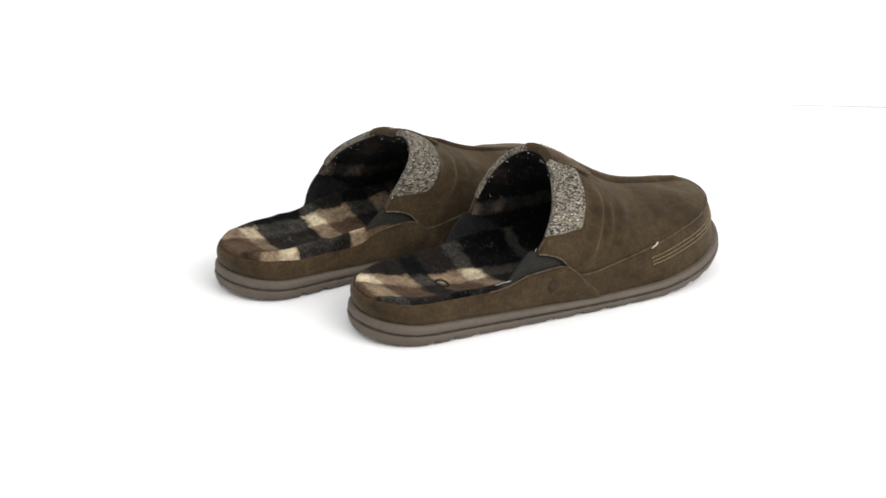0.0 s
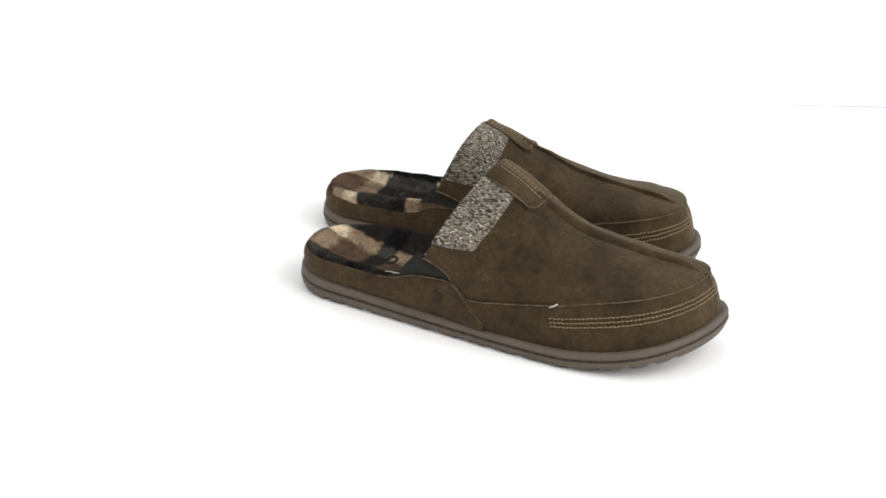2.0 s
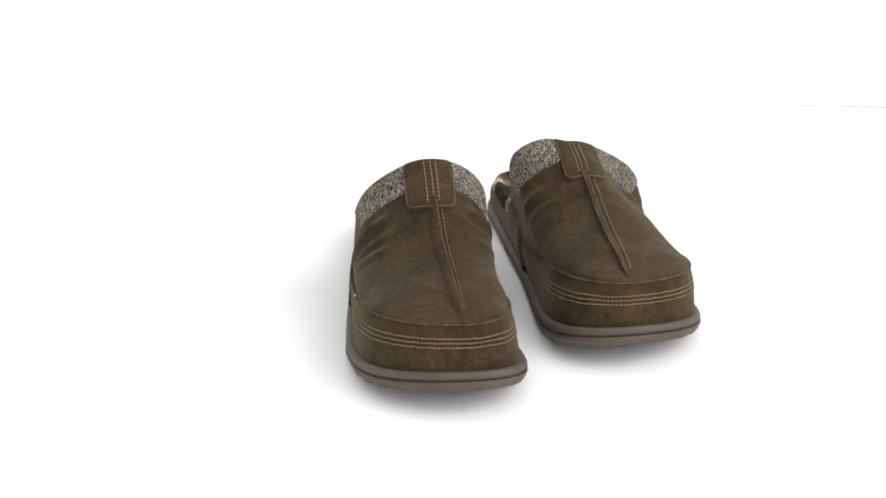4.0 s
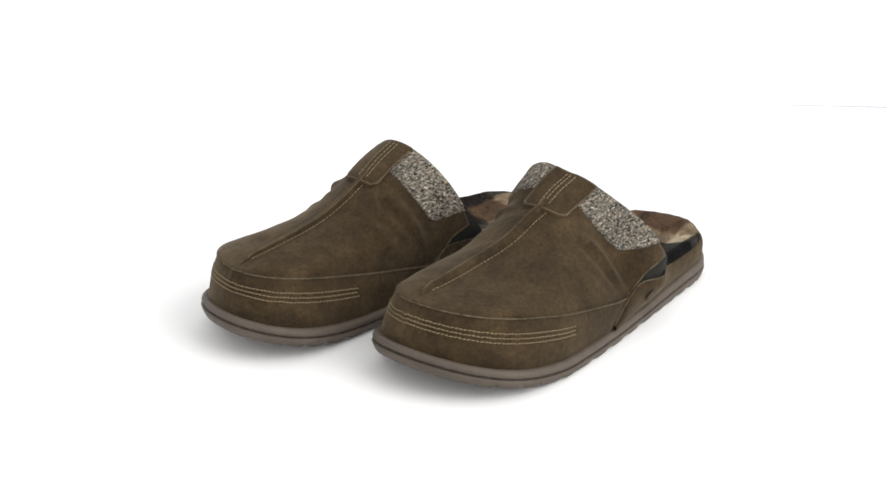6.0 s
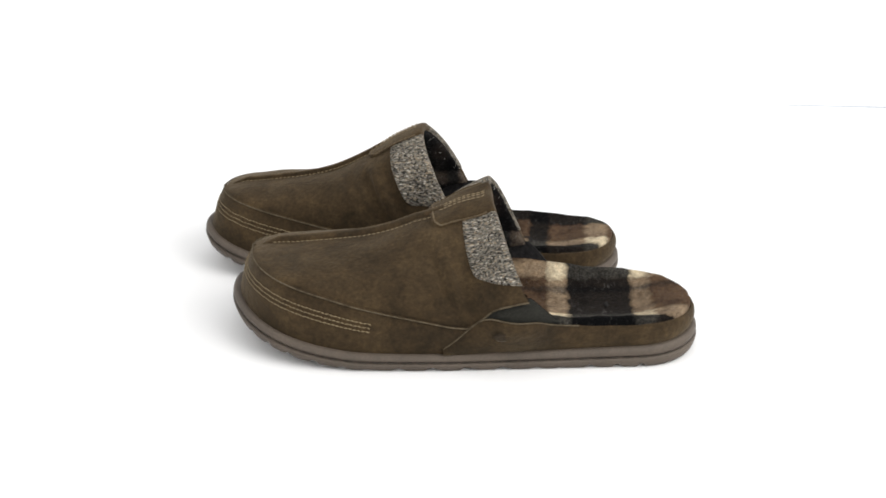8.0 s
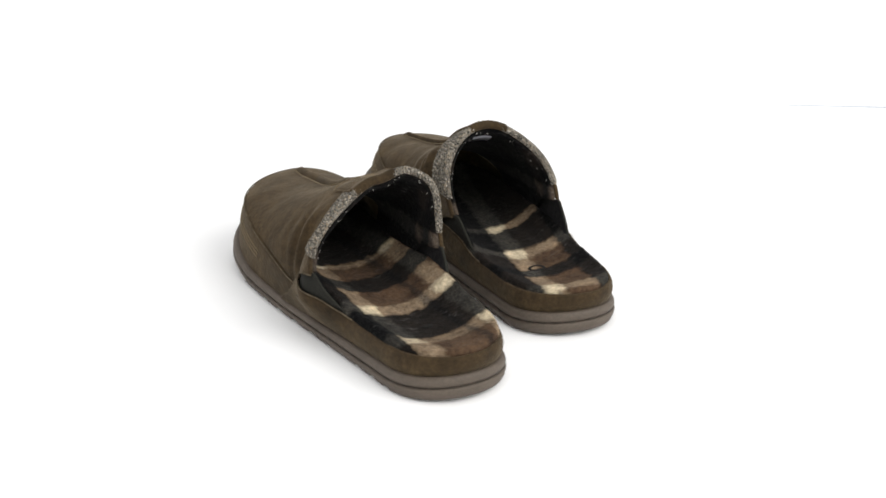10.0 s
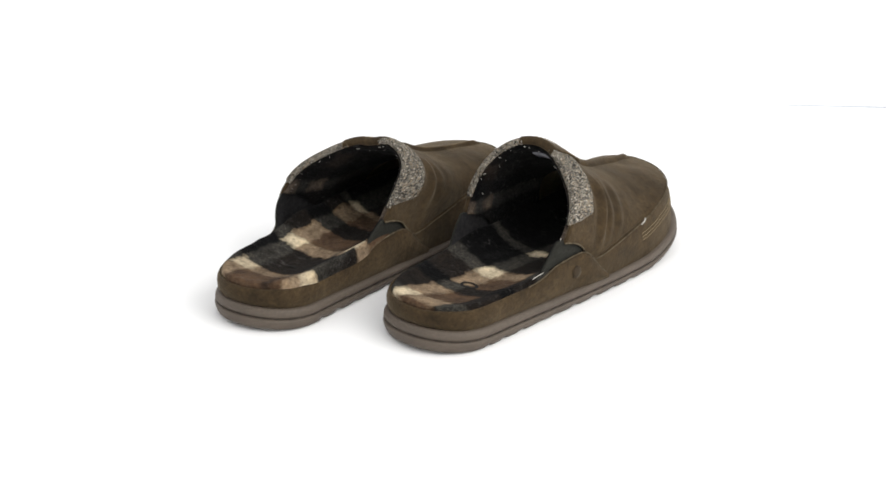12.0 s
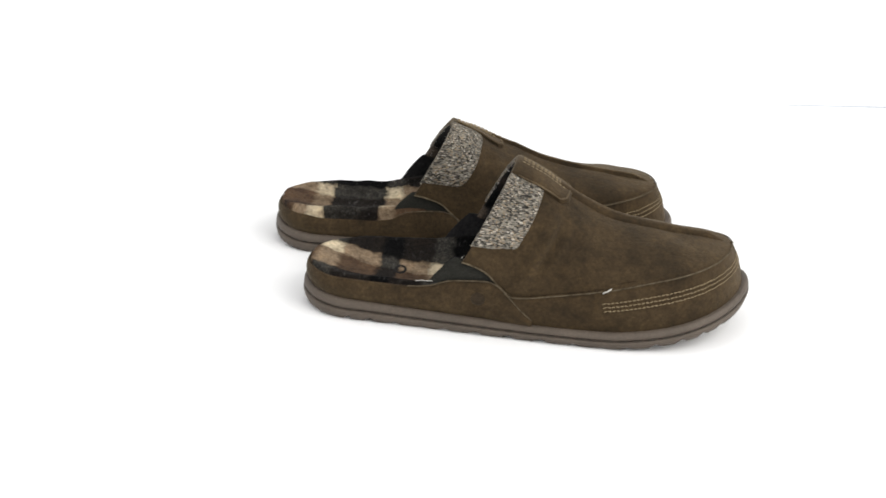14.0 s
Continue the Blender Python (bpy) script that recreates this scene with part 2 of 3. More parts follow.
def OUT(x):
    return 0.0356 + FIT["girth"] * min(1, x / 0.15) + 0.0018 * math.sin(math.pi * min(x / 0.2, 1)) + 0.0195 * min(max((x / LENGTH - 0.1) / 0.62, 0), 1) ** 1.3


def INN(x):
    return 0.0394 + FIT["inner"] * min(1, x / 0.06) * min(1, max(0, (0.22 - x) / 0.06)) + 0.0018 * math.sin(math.pi * min(x / 0.2, 1)) + 0.0072 * min(max((x / LENGTH - 0.1) / 0.62, 0), 1) ** 1.3


def sway(x):
    return 0.011 * max(0, (x / LENGTH - 0.5) / 0.5) ** 2


def spring(x):
    return 0.0186 * max(0, (x / LENGTH - 0.66) / 0.34) ** 2 + 0.003 * max(0, (0.035 - x) / 0.035) ** 2


def cap(x, heel, toe, start, power=2.65):
    a = math.sqrt(max(0, 1 - (1 - min(x / heel, 1)) ** 2.3))
    b = max(0, 1 - (max(0, x - start) / (toe - start)) ** power) ** 0.5
    return a * b


def plan(k, inset=0.0):
    """A point of the sole's outline: k runs 0..1 from the heel by the outer side to the toe, 1..2 back by the inner side."""
    def at(q):
        q %= 2
        x = LENGTH / 2 * (1 - math.cos(math.pi * q))
        y = -OUT(x) if q <= 1 else INN(x)
        return x, y * cap(x, 0.0406, LENGTH, 0.2205) + sway(x)
    x, y = at(k)
    (x0, y0), (x1, y1) = at(k - 0.004), at(k + 0.004)
    d = math.hypot(x1 - x0, y1 - y0)
    return x - inset * (y1 - y0) / d, y + inset * (x1 - x0) / d


def k_at(x, inner=False):
    k = math.acos(1 - 2 * x / LENGTH) / math.pi
    return 2 - k if inner else k


def splay(x, k, lift):
    """How far the outer heel wall bulges out, for a foot whose flank splays."""
    return -FIT["splay"] * math.exp(-((x - 0.112) / 0.019) ** 2) * lift if 0 < k % 2 < 1 else 0.0


def ring(inset, z, n=176):
    row = []
    for i in range(n):
        x, y = plan(2 * i / n, inset)
        row.append((x, y, z(x, 2 * i / n)))
    return row


def vamp_xyz(x, a):
    """The upper at x, at the angle a (0 outer side, 90 ridge, 180 inner side)."""
    x = min(x, TOE)
    c, s = math.cos(radians(a)), math.sin(radians(a))
    rear = min(1, max(0, (0.146 - x) / 0.034))
    rear = rear * rear * (3 - 2 * rear)
    if c > 0:
        side, crown, flank = OUT(x) - 0.0040 + MID + FIT["flare"] * rear, FIT["crown"] + FIT["front"] * min(1, max(0, (x - 0.15) / 0.06)), FIT["side"]
    else:
        side, crown, flank = INN(x) - 0.0040 - MID + 0.003 * rear, 0.95 - FIT["brow"] * min(1, max(0, (0.172 - x) / 0.03)) + 0.25 * min(1, max(0, (x - 0.175) / 0.05)), 0.88
    side -= 0.0045 * min(1, max(0, (x - 0.15) / 0.06))
    w = side * max(0.0, 1 - (max(0, x - 0.20) / (TOE - 0.20)) ** 3.0) ** 0.5
    back = FIT["shift"] * min(1, max(0, (0.26 - x) / 0.09))
    round_top, tent = abs(s) ** crown, 0.0
    if c > 0:
        tent = FIT["tent"] * min(1, max(0, (0.205 - x) / 0.06))
    z = (RIDGE(min(x - back, TOE)) - BASE(x)) * ((1 - tent) * round_top + tent * (1 - 0.84 * (math.sqrt(c * c + 0.07) - 0.2646) / 0.7698) * (1 - abs(c) ** 12))
    worn = abs(c) / (0.5 if c < 0 else 1.2)
    z -= FIT["low"] * min(1, max(0, (0.175 - x) / 0.04)) * max(0, 1 - worn) ** 2 * (1 + 2 * min(1, worn))
    tip = min(1, (TOE - x) / 0.05)
    w += FIT["puff"][c < 0] * min(1, max(0, (0.225 - x) / 0.05)) * abs(math.sin(radians(2 * a)))
    return Vector((x, MID * tip + sway(x) - w * math.copysign(abs(c) ** flank, c) + FIT["lean"] * z * tip, BASE(x) + z))


def vamp(x, a, off=0.0):
    p = vamp_xyz(x, a)
    if not off:
        return p
    u = vamp_xyz(min(x + 0.001, TOE - 0.0005), a) - vamp_xyz(min(x + 0.001, TOE - 0.0005) - 0.002, a)
    v = vamp_xyz(min(x, TOE - 0.002), min(a + 1.5, 180)) - vamp_xyz(min(x, TOE - 0.002), max(a - 1.5, 0))
    n = u.cross(v)
    n = n.normalized() if n.length > 1e-12 else Vector((0, 0, 1))
    if n.z < 0 and 25 < a < 155:
        n = -n
    return p + off * n


def dent(x, a, rim, seed):
    """Soft dents of worn suede, and a pucker running beside the collar."""
    p = vamp_xyz(x, a)
    d = x - rim
    fade = min(1, max(0, (TOE - x) / 0.03)) * min(1, max(0, d / 0.01)) * abs(math.sin(radians(a))) ** 0.5
    pucker = math.exp(-((d - 0.0345) / 0.0030) ** 2) - 0.7 * math.exp(-((d - 0.0405) / 0.0035) ** 2) - 0.5 * math.exp(-((d - 0.0275) / 0.003) ** 2)
    side = min(1, max(0, (abs(a - 90) - 26) / 16)) * min(1, max(0, (86 - abs(a - 90)) / 20))
    big = noise.noise((p.x * 26, p.y * 26, p.z * 26 + seed)) + 0.5 * noise.noise((p.x * 60, p.y * 60, p.z * 60 - seed))
    # slack folds run down the flank ahead of the collar
    fold = math.sin((d - 0.029 + 0.004 * noise.noise((p.z * 40, seed, 1.0))) * 2 * math.pi / 0.0125) * math.exp(-((d - 0.046) / 0.013) ** 2)
    return fade * (0.0015 * big + (0.0027 if FIT["shift"] else 0.0038) * pucker * side + (0.0004 if FIT["shift"] else 0.0015) * fold * side)


def opening(at_angle):
    """Where the slanting rim cuts the upper along a line of angles (a number, or a function of x)."""
    turn = at_angle if callable(at_angle) else (lambda x: at_angle)
    x = 0.125
    for _ in range(14):
        z = vamp_xyz(x, turn(x)).z
        x = 0.5 * x + 0.5 * max(FIT["rim"] + 0.55 * (z - 0.059), FIT["rim"] - 0.0085)
    return x


def angle_at(x, z, inner=False):
    """The angle at which the upper reaches the height z."""
    low, high = 0.0, 90.0
    for _ in range(22):
        mid = (low + high) / 2
        if vamp_xyz(x, 180 - mid if inner else mid).z < z:
            low = mid
        else:
            high = mid
    return 180 - low if inner else low


def tube(points, r, sides=6):
    """A thin round cord along a run of points."""
    rows = []
    pts = [Vector(p) for p in points]
    for i, p in enumerate(pts):
        d = (pts[min(i + 1, len(pts) - 1)] - pts[max(i - 1, 0)]).normalized()
        u = d.cross(Vector((0.13, 0.21, 0.97))).normalized()
        v = d.cross(u)
        rows.append([p + r * (math.cos(2 * math.pi * k / sides) * u + math.sin(2 * math.pi * k / sides) * v) for k in range(sides)])
    return lofted(rows, closed=True, caps=True)


def capsule(bm, p, q, up, r=0.0005):
    """One stitch: a short rounded bar from p to q, lying on the surface."""
    d = (q - p)
    side = d.cross(up).normalized() * r
    up = up.normalized() * r
    rows = []
    for t, f in ((0.0, 0.35), (0.25, 1.0), (0.75, 1.0), (1.0, 0.35)):
        c = p + d * t
        rows.append([c - side * f, c + up * f * 0.9, c + side * f, c - up * f * 0.5])
    made = loft(bm, rows, closed=True)
    bm.faces.new(made[0])
    bm.faces.new(made[-1])


def stitches(points, r=0.0005, step=0.0032, gap=0.3):
    """Stitches along a run of (place, normal) pairs."""
    bm = bmesh.new()
    pts = [Vector(p) for p, _ in points]
    length = [0.0]
    for a, b in zip(pts, pts[1:]):
        length.append(length[-1] + (b - a).length)

    def at(s):
        i = int(min(max(np.searchsorted(length, s) - 1, 0), len(pts) - 2))
        t = (s - length[i]) / max(length[i + 1] - length[i], 1e-9)
        return pts[i].lerp(pts[i + 1], t), Vector(points[i][1])
    s = 0.0
    while s + step < length[-1]:
        (p, n), (q, _) = at(s), at(s + step * (1 - gap))
        capsule(bm, p, q, n, r)
        s += step
    return bm


def band_point(t, f, off=0.0):
    """The toe band: t from -1 (outer end) by 0 (toe) to 1 (inner end), f from 0 (sole) to 1 (top)."""
    q = math.cos(math.pi / 2 * abs(t))
    x0 = 0.135
    xt = x0 + (TOE + 0.0006 - x0) * q
    top = vamp_xyz(min(xt, TOE), 0 if t < 0 else 180)
    if xt > TOE:
        top.x = xt
    k = k_at(x0 + (LENGTH - 0.0001 - x0) * q, t > 0)
    bx, by = plan(k, 0.0052)
    low = Vector((bx, by, SOLE(bx) + spring(bx) - 0.002))
    p = low.lerp(top, f)
    out = Vector((bx - 0.17, by * 1.6, 0)).normalized()
    return p + out * (0.0016 * math.sin(math.pi * min(f * 0.9, 1)) + 0.0010 + off)


def slipper(name, insole_mat, lining_mat, right):
    shoe = new(name)
    FIT.update(RIGHT_FIT if right else LEFT_FIT)
    back = FIT["shift"]
    shoe.empty_display_size = 0.05
    # outsole with a notched tread edge, and the welt above it
    def tread(x, k):
        notch = max(0.0, math.sin(k * 46 * math.pi)) ** 6 if 0.03 < x < 0.272 else 0
        return spring(x) + 0.0028 * notch
    half = lambda x, k: spring(x) + SOLE(x) * 0.53
    part("outsole", lofted([
        ring(0.030, lambda x, k: spring(x) + 0.001), ring(0.0034, tread), ring(0.0014, lambda x, k: tread(x, k) + 0.0006),
        ring(0.0003, lambda x, k: spring(x) + 0.0030), ring(-0.0004, lambda x, k: half(x, k) - 0.0014),
        ring(0.0004, lambda x, k: half(x, k) - 0.0003), ring(0.0035, half)], closed=True, caps=True), RUBBER, shoe, "taupe rubber outsole with notched tread")
    part("sole_groove", lofted([
        ring(0.0030, lambda x, k: half(x, k) - 0.001), ring(0.0022, lambda x, k: half(x, k) - 0.0006),
        ring(0.0022, lambda x, k: half(x, k) + 0.0008), ring(0.0030, lambda x, k: half(x, k) + 0.001)], closed=True), SEAMLINE, shoe, "dark groove round the sole")
    full = lambda x, k: spring(x) + SOLE(x)
    welt = part("midsole", lofted([
        ring(0.0035, half), ring(0.0009, lambda x, k: half(x, k) + 0.0005), ring(0.0, lambda x, k: half(x, k) + 0.002),
        ring(0.0004, lambda x, k: full(x, k) - 0.0022), ring(0.0013, lambda x, k: full(x, k) - 0.0006), ring(0.003, full),
        ring(0.010, lambda x, k: full(x, k) - 0.0005)], closed=True, caps=True), RUBBER, shoe, "taupe rubber midsole")
    pts = []
    for i in range(241):
        x, y = plan(i / 120, 0.0003)
        out = Vector(plan(i / 120, -0.01)) - Vector(plan(i / 120, 0.0))
        pts.append(((x, y, half(x, 0) + 0.0004), (out.x, out.y, 0)))
    part("welt_stitching", stitches(pts, 0.00036, 0.0088, 0.16), SEAMLINE, welt, "dark stitching round the sole")

    # plaid footbed, cupped under the foot, its edge swelling a little over the heel wall
    def bed(x, f):
        k = cap(x - 0.0048, 0.037, 0.2625, 0.20)
        y = f * ((OUT(x) - 0.0036) if f < 0 else (INN(x) - 0.0036)) * (k - 0.10 * min(1, max(0, (x - 0.112) / 0.018))) + sway(x)
        cup = min(1, max(0, (x - 0.0048) / 0.042))
        cup = cup * cup * (3 - 2 * cup)
        z = WRAP(min(x, 0.085)) + 0.0050 - (0.0088 + 0.0032 * min(1, x / 0.08)) * (1 - abs(f) ** 2.0) * cup - 0.0030 * (1 - cup) * (0.7 + 0.3 * f * f) - 0.0056 * (max(0, abs(f) - 0.88) / 0.12) ** 2.2
        z += 0.55 * (WRAP(min(x, 0.125)) - WRAP(min(x, 0.085))) * max(0, abs(f) - 0.5) / 0.5
        z += (0.001 if right else 0.0050) * max(0, f) ** 1.5 * math.sin(math.pi * min(max(x / 0.16, 0), 1))
        z += 0.0011 * noise.noise((x * 55, y * 55, 3.0 if right else 8.0)) + 0.0005 * noise.noise((x * 210, y * 210, 5.0))
        z += 0 if right else 0.0012
        return Vector((x, y, z))
    rows = []
    for i in range(80):
        x = 0.0048 + 0.2624 * (1 - math.cos(math.pi * i / 79)) / 2
        sink = Vector((0, 0, 0.006 * max(0, 1 - min(i, 79 - i) / 4) ** 2))
        line = [bed(x, -1 + j / 20) - sink for j in range(41)]
        rows.append([line[0] + Vector((0, -0.0008, -0.010))] + line + [line[-1] + Vector((0, 0.0008, -0.010))])
    pad = part("footbed", lofted(rows), insole_mat, shoe, "brown, black and cream plaid fleece footbed")

    # suede upper over a plaid fleece lining whose colours hold the inside shade
    angles = [i * 180 / 72 for i in range(73)]
    steps = [1 - (1 - i / 48) ** 1.7 for i in range(49)]

    rims = [opening(a) for a in angles]

    def shell(off, start=0.0, end=TOE):
        return [[vamp(o + start + (end - o - start) * v, a, off) for a, o in zip(angles, rims)] for v in steps]
    def shell_row(off, start):
        return [vamp(o + start, a, off) for a, o in zip(angles, rims)]
    inner = shell(-0.0024)
    seed = 1.7 if right else 6.3
    close = [1 - (1 - i / 120) ** 1.7 for i in range(121)]
    outer = [[vamp(x, a, dent(x, a, o, seed)) for a, o in zip(angles, rims) for x in [o + (TOE - o) * v]] for v in close]
    upper = part("vamp", lofted(inner[::-1] + outer), SUEDE, shoe, "dark brown suede vamp with scuffed nap")
    a_side, b_side = shell(-0.0026, 0.0008, 0.190), shell(-0.0064, 0.0030, 0.190)
    lip = [shell_row(-0.0036, 0.0002), shell_row(-0.0050, 0.0006), shell_row(-0.0060, 0.0015)]
    part("lining", lofted(a_side[::-1] + lip + b_side), lining_mat, shoe, "plaid fleece lining, coloured dark for the shade inside")

    # low suede wall round the heel, lapping over the toe band in front
    lap = lambda x: 0.0013 * min(1, max(0, (x - 0.124) / 0.010))
    k0, k1 = k_at(0.155), k_at(0.155, True) - 2
    rows = []
    count = 120
    for inset, frac, lift in ((0.0046, 0, -0.001), (0.0028, 0.12, 0), (0.0019, 0.35, 0), (0.0018, 0.58, 0), (0.0022, 0.78, 0), (0.0029, 0.92, 0), (0.0038, 1.0, 0.0003),
                              (0.0047, 0.97, 0), (0.0053, 0.75, 0), (0.0055, 0.3, 0)):
        row = []
        for i in range(count + 1):
            k = k0 + (k1 - k0) * i / count
            x_on, _ = plan(k, 0)
            x, y = plan(k, inset - lap(x_on))
            base = SOLE(x_on) + spring(x_on) - 0.0005
            top = max(WRAP(x_on) + 0.0006 * noise.noise((k * 14, 2.0, 4.0 if right else 9.0)), base + 0.0004)
            row.append((x, y + splay(x_on, k, min(1, frac * 1.2)), base + (top - base) * frac + lift))
        rows.append(row)
    wall = part("heel_wall", lofted(rows), SUEDE, shoe, "brown suede wall round the heel")

    edges = ([], [])
    for i in range(count + 1):
        k = k0 + (k1 - k0) * i / count
        x_on, _ = plan(k, 0)
        x, y = plan(k, 0.0036 - 1.1 * lap(x_on))
        if x_on < 0.072:
            continue
        edge = edges[0 if 0 < k % 2 < 1 else 1]
        edge.append((x, y + splay(x_on, k, 1), max(WRAP(x_on) + 0.0006 * noise.noise((k * 14, 2.0, 4.0 if right else 9.0)), SOLE(x_on)) + 0.0001))
    for edge in edges:
        part("cut_edge", tube(edge, 0.00045), CUT_EDGE, wall, "paler raw edge of the suede")

    # elastic gores between vamp and heel wall
    for inner_side in (False, True):
        rows = []
        for i in range(19):
            x = 0.086 + 0.056 * i / 18
            k = k_at(x, inner_side)
            rise = min(1, max(0, (x - 0.088) / 0.017)) ** 0.8
            tip = vamp_xyz(max(x, 0.100), 180 if inner_side else 0)
            side = 1 if inner_side else -1
            puff = Vector((0, splay(x, k, 1), 0))
            low = Vector((*plan(k, 0.0058), 0.022)) + 0.5 * puff
            mid = Vector((*plan(k, 0.0052), 0.0300)) + puff
            top = mid.lerp(Vector((x, tip.y - side * 0.0012, tip.z + 0.0012)), rise)
            inn = Vector((0, -side * 0.0016, 0))
            rows.append([low, mid, mid.lerp(top, 0.5), top, top + inn, mid + inn, low + inn])
        gore = part("elastic_gore", lofted(rows), GORE, shoe, "charcoal elastic gore")
        rows = [[r[4] + inn * 0.3 + Vector((0, 0, 0.0004)), r[4].lerp(r[5], 0.5) + inn * 0.9, r[5] + inn * 0.8, r[6] + inn * 0.8] for r in rows]
        part("gore_lining", lofted(rows), FLEECE, gore, "black fleece facing behind the gore")
        a = 180 if inner_side else 0
        o = opening(a)
        edge = [vamp(o + (0.141 - o) * i / 24, a, 0.0002) for i in range(25)]
        part("cut_edge", tube(edge, 0.0006), CUT_EDGE, upper, "paler raw edge of the suede")

    # toe band with three rows of stitching
    rows = []
    for f, off in ((0, 0), (0.12, 0), (0.3, 0), (0.5, 0), (0.7, 0), (0.88, 0), (0.97, -0.0002), (1.0, -0.0008), (1.0, -0.0035)):
        rows.append([band_point(-0.99 + 1.98 * i / 90, f, off) for i in range(91)])
    band = part("toe_band", lofted(rows), SUEDE, shoe, "suede band wrapped round the toe")
    part("cut_edge", tube([band_point(-0.99 + 1.98 * i / 90, 0.985, 0.0003) for i in range(91)], 0.00045), CUT_EDGE, band, "paler raw edge of the suede")
    for f in (0.545, 0.63, 0.715):
        pts = []
        for i in range(120):
            t = -0.72 + 1.40 * i / 119
            p = band_point(t, f + 0.022 * (i % 2), 0.0002)
            out = Vector((p.x - 0.17, p.y * 1.6, 0.03)).normalized()
            pts.append((p, out))
        part("stitching", stitches(pts, 0.00037, 0.0027, 0.16), THREAD, band, "tan thread stitching")

    # ridge seam down the middle
    rows = []
    for i in range(60):
        x = 0.165 + back + (TOE - 0.003 - 0.165 - back) * i / 59
        low = min(1, (59 - i) / 6)
        rows.append([vamp(x, 90 + d / 0.045 * 57.3, off * low if off > 0 else off) for d, off in
                     ((-0.0028, -0.0012), (-0.0022, 0.0009), (-0.0011, 0.0025), (0.0002, 0.0034), (0.0012, 0.0027), (0.0016, -0.0012))])
    seam = part("center_seam", lofted(rows), SUEDE, upper, "raised seam down the vamp")
    part("cut_edge", tube([r[4].lerp(r[3], 0.35) for r in rows[:-3]], 0.00055), SUEDE_WORN, seam, "rubbed paler edge of the seam")
    pts = []
    for i in range(60):
        x = 0.168 + back + (TOE - 0.008 - 0.168 - back) * i / 59
        w = 0.045
        pts.append((vamp(x, 90 + (0.0036 if right else -0.0044) / w * 57.3, 0.0009), (0, 0.2, 1)))
    part("stitching", stitches(pts, 0.00038, 0.0030), THREAD, upper, "tan thread stitching")

    # tweed collar panels that fold over the rim, and the suede tab between them
    def over_rim(turn, d_end, proud):
        o = opening(turn)
        run = [(0.0030, -0.0040), (0.0004, -0.0040), (-0.0008, -0.0032), (-0.0012, -0.0014), (-0.0007, proud * 0.7), (0.0010, proud)]
        run += [(0.001 + (d_end - 0.001) * i / 8, proud) for i in range(1, 8)] + [(d_end - 0.0002, proud * 0.85), (d_end + 0.0003, -0.0004)]
        return [vamp(o + d, turn(o + d), off) for d, off in run]
    lows = 0.0585 if right else 0.0565
    for inner_side in (False, True):
        rows = []
        for i in range(31):
            u = i / 30
            turn = lambda x: (1 - u) * angle_at(x, lows - 0.0015 * (x - 0.116) / 0.027, inner_side) + u * (103 if inner_side else 77)
            wide = (0.0275 if right else 0.0270) - (0.0080 if right else 0.0090) * u - 0.0022 * max(0, 1 - u / 0.08) ** 2
            rows.append(over_rim(turn, wide, 0.0011 if i else -0.0003))
        part("tweed_collar", lofted(rows), TWEED, shoe, "grey flecked tweed collar")
    rows = []
    for i in range(21):
        a = 73.5 + 33 * i / 20
        e = abs(i - 10) / 10
        length = (0.0345 if right else 0.0355) - 0.004 * max(0, (e - 0.7) / 0.3) ** 2
        proud = 0.0021 if 0 < i < 20 else 0.0006
        rows.append(over_rim(lambda x: a, length, proud))
    tab = part("tab", lofted(rows), SUEDE, shoe, "suede tab stitched over the rim")
    long = 0.0325 if right else 0.0335
    rim_run = [(74.2, 0.003 + (long - 0.006) * i / 12) for i in range(13)] + [(75.5, long - 0.0016)] + [(78 + 24 * i / 12, long) for i in range(13)]
    rim_run += [(104.5, long - 0.0016)] + [(105.8, long - 0.003 - (long - 0.006) * i / 12) for i in range(13)]
    part("cut_edge", tube([vamp(opening(a) + d, a, 0.0020) for a, d in rim_run], 0.00058), SUEDE_WORN, tab, "worn paler edge of the tab")
    for a in (86.8, 90, 93.2):
        pts = [(vamp(opening(a) + 0.002 + 0.029 * i / 20, a, 0.0025), (0.3, 0, 1)) for i in range(21)]
        part("stitching", stitches(pts, 0.00042, 0.0030, 0.22), THREAD, tab, "tan thread stitching")
    # pale overlocking inside the rim
    rng = random.Random(5 if right else 9)
    specks = bmesh.new()
    for i in range(20):
        a = rng.uniform(12, 168)
        o, d = opening(a), rng.uniform(0.0, 1.0) ** 2.2 * 0.007
        p = vamp(o + d, a, -0.0052 - min(d, 0.0016))
        q = vamp(o + d + rng.uniform(0.0004, 0.0020), a + rng.uniform(-2.2, 2.2), -0.0052 - min(d + 0.0006, 0.0016))
        capsule(specks, p, q, Vector((-1, 0, 0.3)), rng.uniform(0.00011, 0.0002))
    tagged(part("overlocking", specks, WHITE_THREAD, upper), "pale ragged overlock threads inside the rim", kind="stuff")
    # stamped emblem on the wall, worn mark on the footbed, woven label under the tab, loose ends
    def disc(centre, u, v, ru, rv, hole=0.0):
        rings = [(1.0, -0.0003), (0.93, 0.0003), (max(hole, 0.5), 0.0003)] + ([(hole * 0.9, 0.0)] if hole else [(0.02, 0.0005)])
        n_up = Vector(u).cross(Vector(v)).normalized()
        return lofted([[Vector(centre) + Vector(u) * ru * f * math.cos(t * math.pi / 12) + Vector(v) * rv * f * math.sin(t * math.pi / 12) + n_up * h
                        for t in range(24)] for f, h in rings], closed=True)
    k = k_at(0.1205)
    x, y = plan(k, 0.0024)
    y += splay(x, k, 0.66)
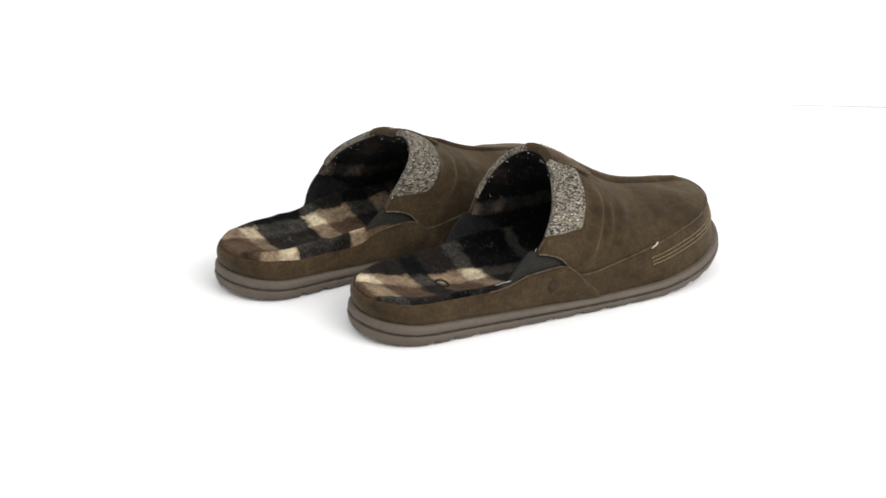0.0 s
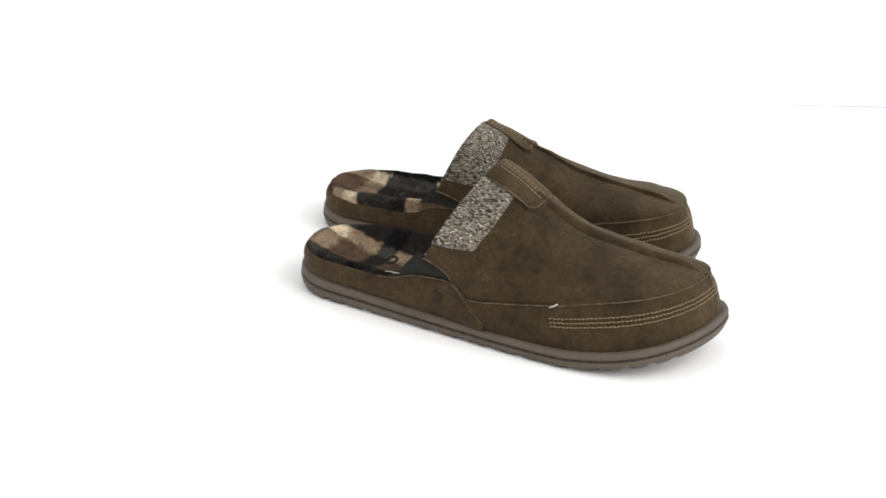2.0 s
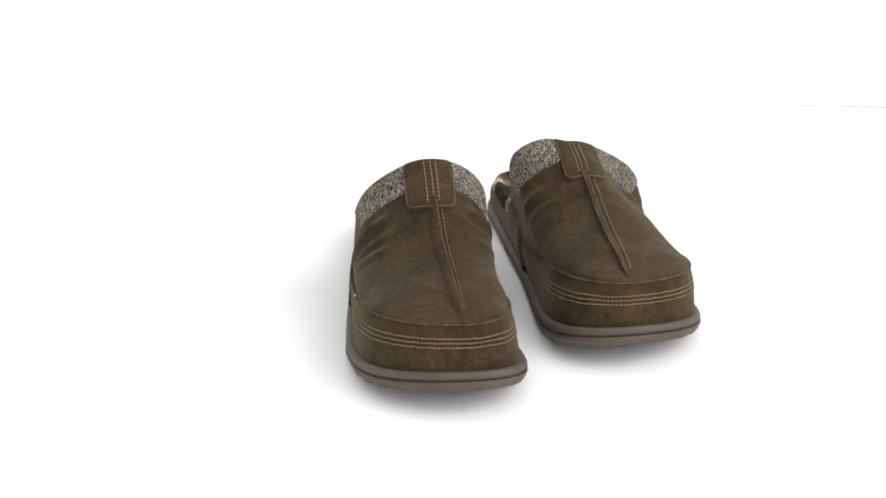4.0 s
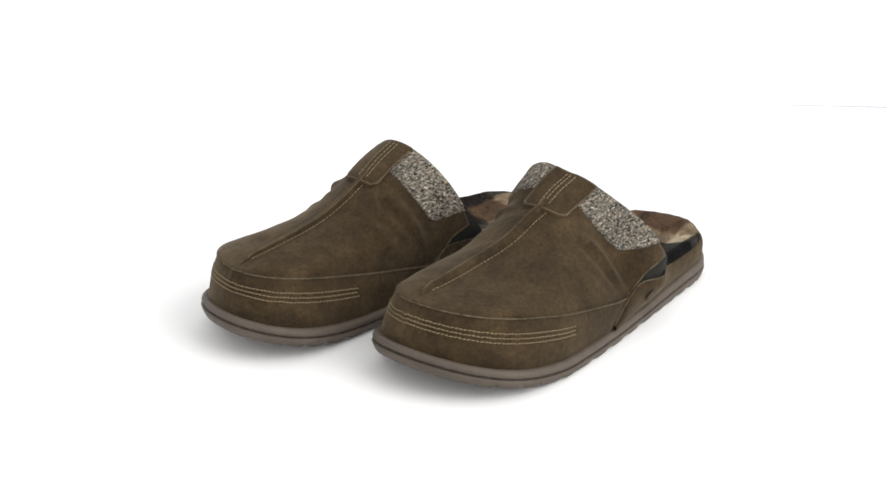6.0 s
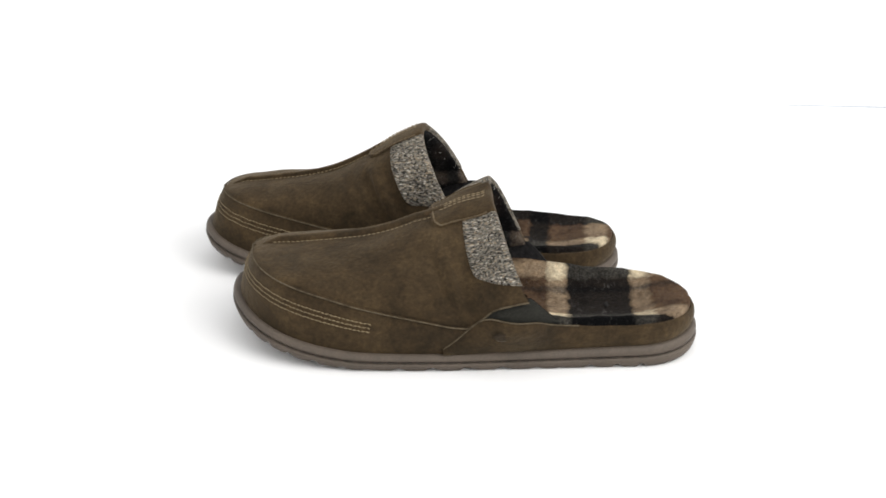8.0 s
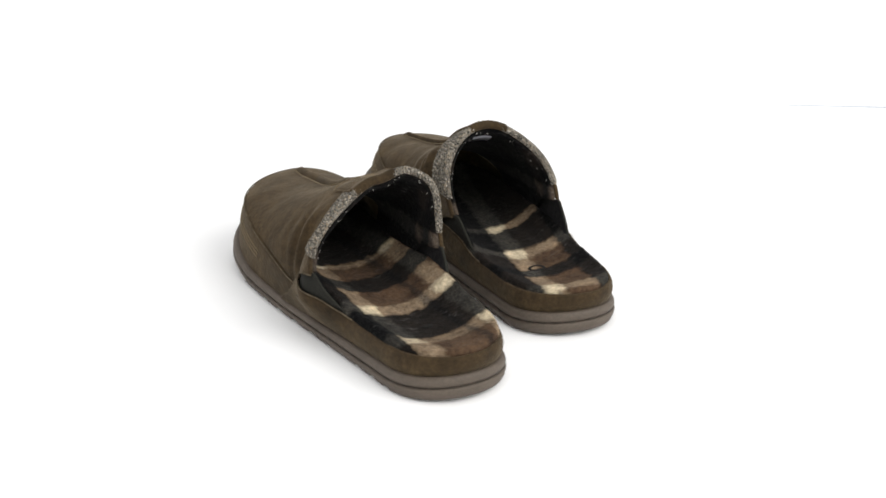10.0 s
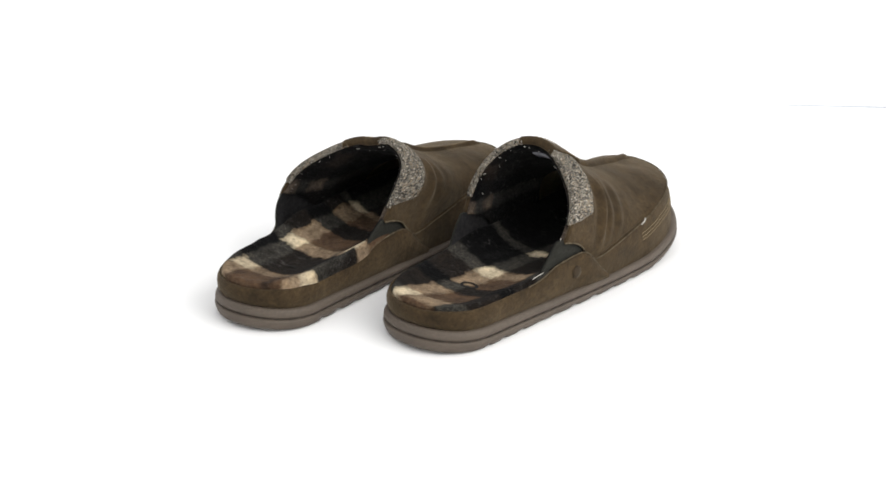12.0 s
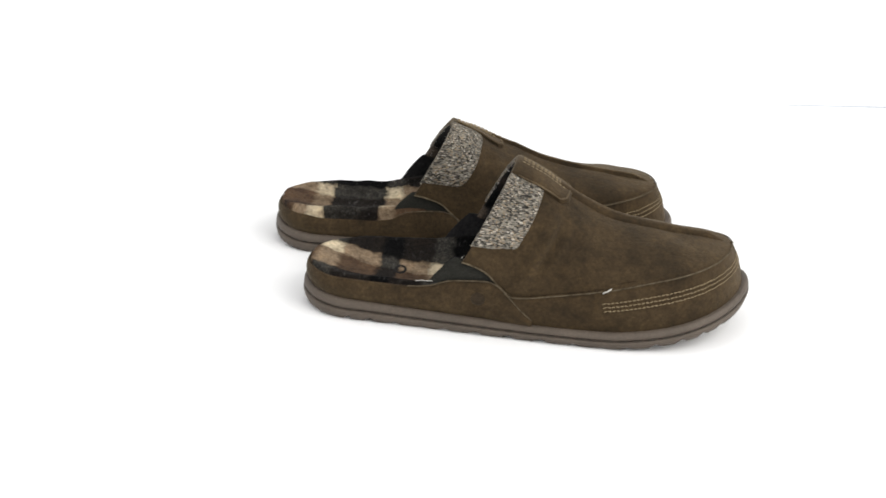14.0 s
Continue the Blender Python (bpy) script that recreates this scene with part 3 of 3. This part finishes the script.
    lean = (0, 0.10, 1) if right else (0, -0.42, 0.91)
    part("emblem", disc((x, y - 0.0010, 0.0250), (1, -0.02, 0), lean, 0.0046, 0.0042), SUEDE_DARK, wall, "dark stamped round emblem")
    if right:
        part("footbed_mark", disc(bed(0.064, 0.04) + Vector((0, 0, 0.0001)), (1, 0.1, 0.03), (-0.1, 1, 0.04), 0.0042, 0.0066, 0.70), INK, pad, "dark oval stamped ring")
        at = [(-0.712, 0.95, 0.0004), (-0.706, 0.985, 0.0011), (-0.698, 0.99, 0.0012), (-0.692, 1.02, 0.0014), (-0.685, 1.03, 0.0009)]
        part("seam_fluff", tube([band_point(*p) for p in at], 0.00048), WHITE_THREAD, band, "white fluff caught in the seam")
        part("loose_thread", tube([(0.080, -0.0362, 0.0310), (0.084, -0.0366, 0.0318), (0.088, -0.0368, 0.0318), (0.091, -0.0371, 0.0322)], 0.00022), WHITE_THREAD, pad, "pale thread along the edge")
        o = opening(0)
        p = vamp(o, 4, -0.004)
        part("loose_thread", tube([p, p + Vector((-0.0012, -0.0006, -0.0014)), p + Vector((-0.0008, -0.0010, -0.0030)), p + Vector((-0.0020, -0.0012, -0.0042))], 0.0002), WHITE_THREAD, upper, "frayed pale thread at the rim")
        rows = []
        for i in range(9):
            a = 80 + 20 * i / 8
            o = opening(a)
            rows.append([vamp(o + d, a, off) for d, off in ((0.009, -0.0070), (0.009, -0.0080), (0.017, -0.0085), (0.017, -0.0072))])
        part("label", lofted(rows), TAG, tab, "pale woven label")
    else:
        part("footbed_mark", disc(bed(0.056, 0.05) + Vector((0, 0, 0.0006)), (1, 0, 0), (0, 1, 0.0), 0.0014, 0.0036), INK, pad, "small dark stamp")
    return shoe


def mirrored(shoe):
    """Turns a right slipper into a left one."""
    for ob in shoe.children_recursive:
        for v in ob.data.vertices:
            v.co.y = -v.co.y
        ob.data.flip_normals()
    return shoe


# ---------------------------------------------------------------- setting


def sweep():
    """White paper that lies flat and curves up far behind."""
    rows = []
    prof = [(-3.2, 0.0), (-1.0, 0.0), (0.2, 0.0), (1.6, 0.0)]
    prof += [(1.6 + 0.9 * math.sin(radians(a)), 0.9 * (1 - math.cos(radians(a)))) for a in range(10, 91, 10)] + [(2.5, 3.2)]
    for y, z in prof:
        rows.append([(x, y, z) for x in (-3.2, -1, 0, 1, 3.2)])
    bm = lofted(rows)
    return tagged(part("backdrop", bm, PAPER, None, ""), "seamless white paper sweep, brightly lit", "backdrop", kind="structure")


sweep()


def paper_crease():
    """A faint fold in the paper beyond the slippers, running off to the side."""
    rows = []
    for i in range(31):
        x = 0.322 + 1.2 * i / 30
        w = 0.0017 * min(1, 0.15 + i / 2)
        rows.append([(x, 0.462 - w, -0.0004), (x, 0.462 - w * 0.4, 0.0007), (x, 0.462 + w * 0.4, 0.0007), (x, 0.462 + w, -0.0004)])
    return tagged(part("trim", lofted(rows), EDGE, None), "faint pale grey fold in the white paper", "fold", kind="structure")


paper_crease()

slipper_right = slipper("slipper", PLAID_A, SHADED_LINING, True)
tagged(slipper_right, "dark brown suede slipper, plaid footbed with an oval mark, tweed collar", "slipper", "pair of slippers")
slipper_left = mirrored(slipper("slipper", PLAID_B, SHADED_LINING, False))
tagged(slipper_left, "dark brown suede slipper, black-banded plaid footbed, leaning tweed collar", "slipper", "pair of slippers")

# where each heel stands on the turntable, and its heading at the start
HOME_RIGHT = pose(-0.0679, -0.0857, 0, 0, 0, 33.165)
HOME_LEFT = pose(-0.1640, -0.0241, 0, 0, 0, 37.0)


def turned(t):
    """Degrees that the table has turned by t seconds; its pace is a little uneven."""
    w = radians(28.4544 * t)
    return -28.4544 * t - 5.2327 * math.sin(w) - 2.3582 * (math.cos(w) - 1) + 0.8472 * math.sin(2 * w) - 0.7971 * (math.cos(2 * w) - 1)


def motions():
    for thing, home in ((slipper_right, HOME_RIGHT), (slipper_left, HOME_LEFT)):
        walk(thing, [(i / 4, pose(0, 0, 0, 0, 0, turned(i / 4)) @ home) for i in range(57)])


motions()
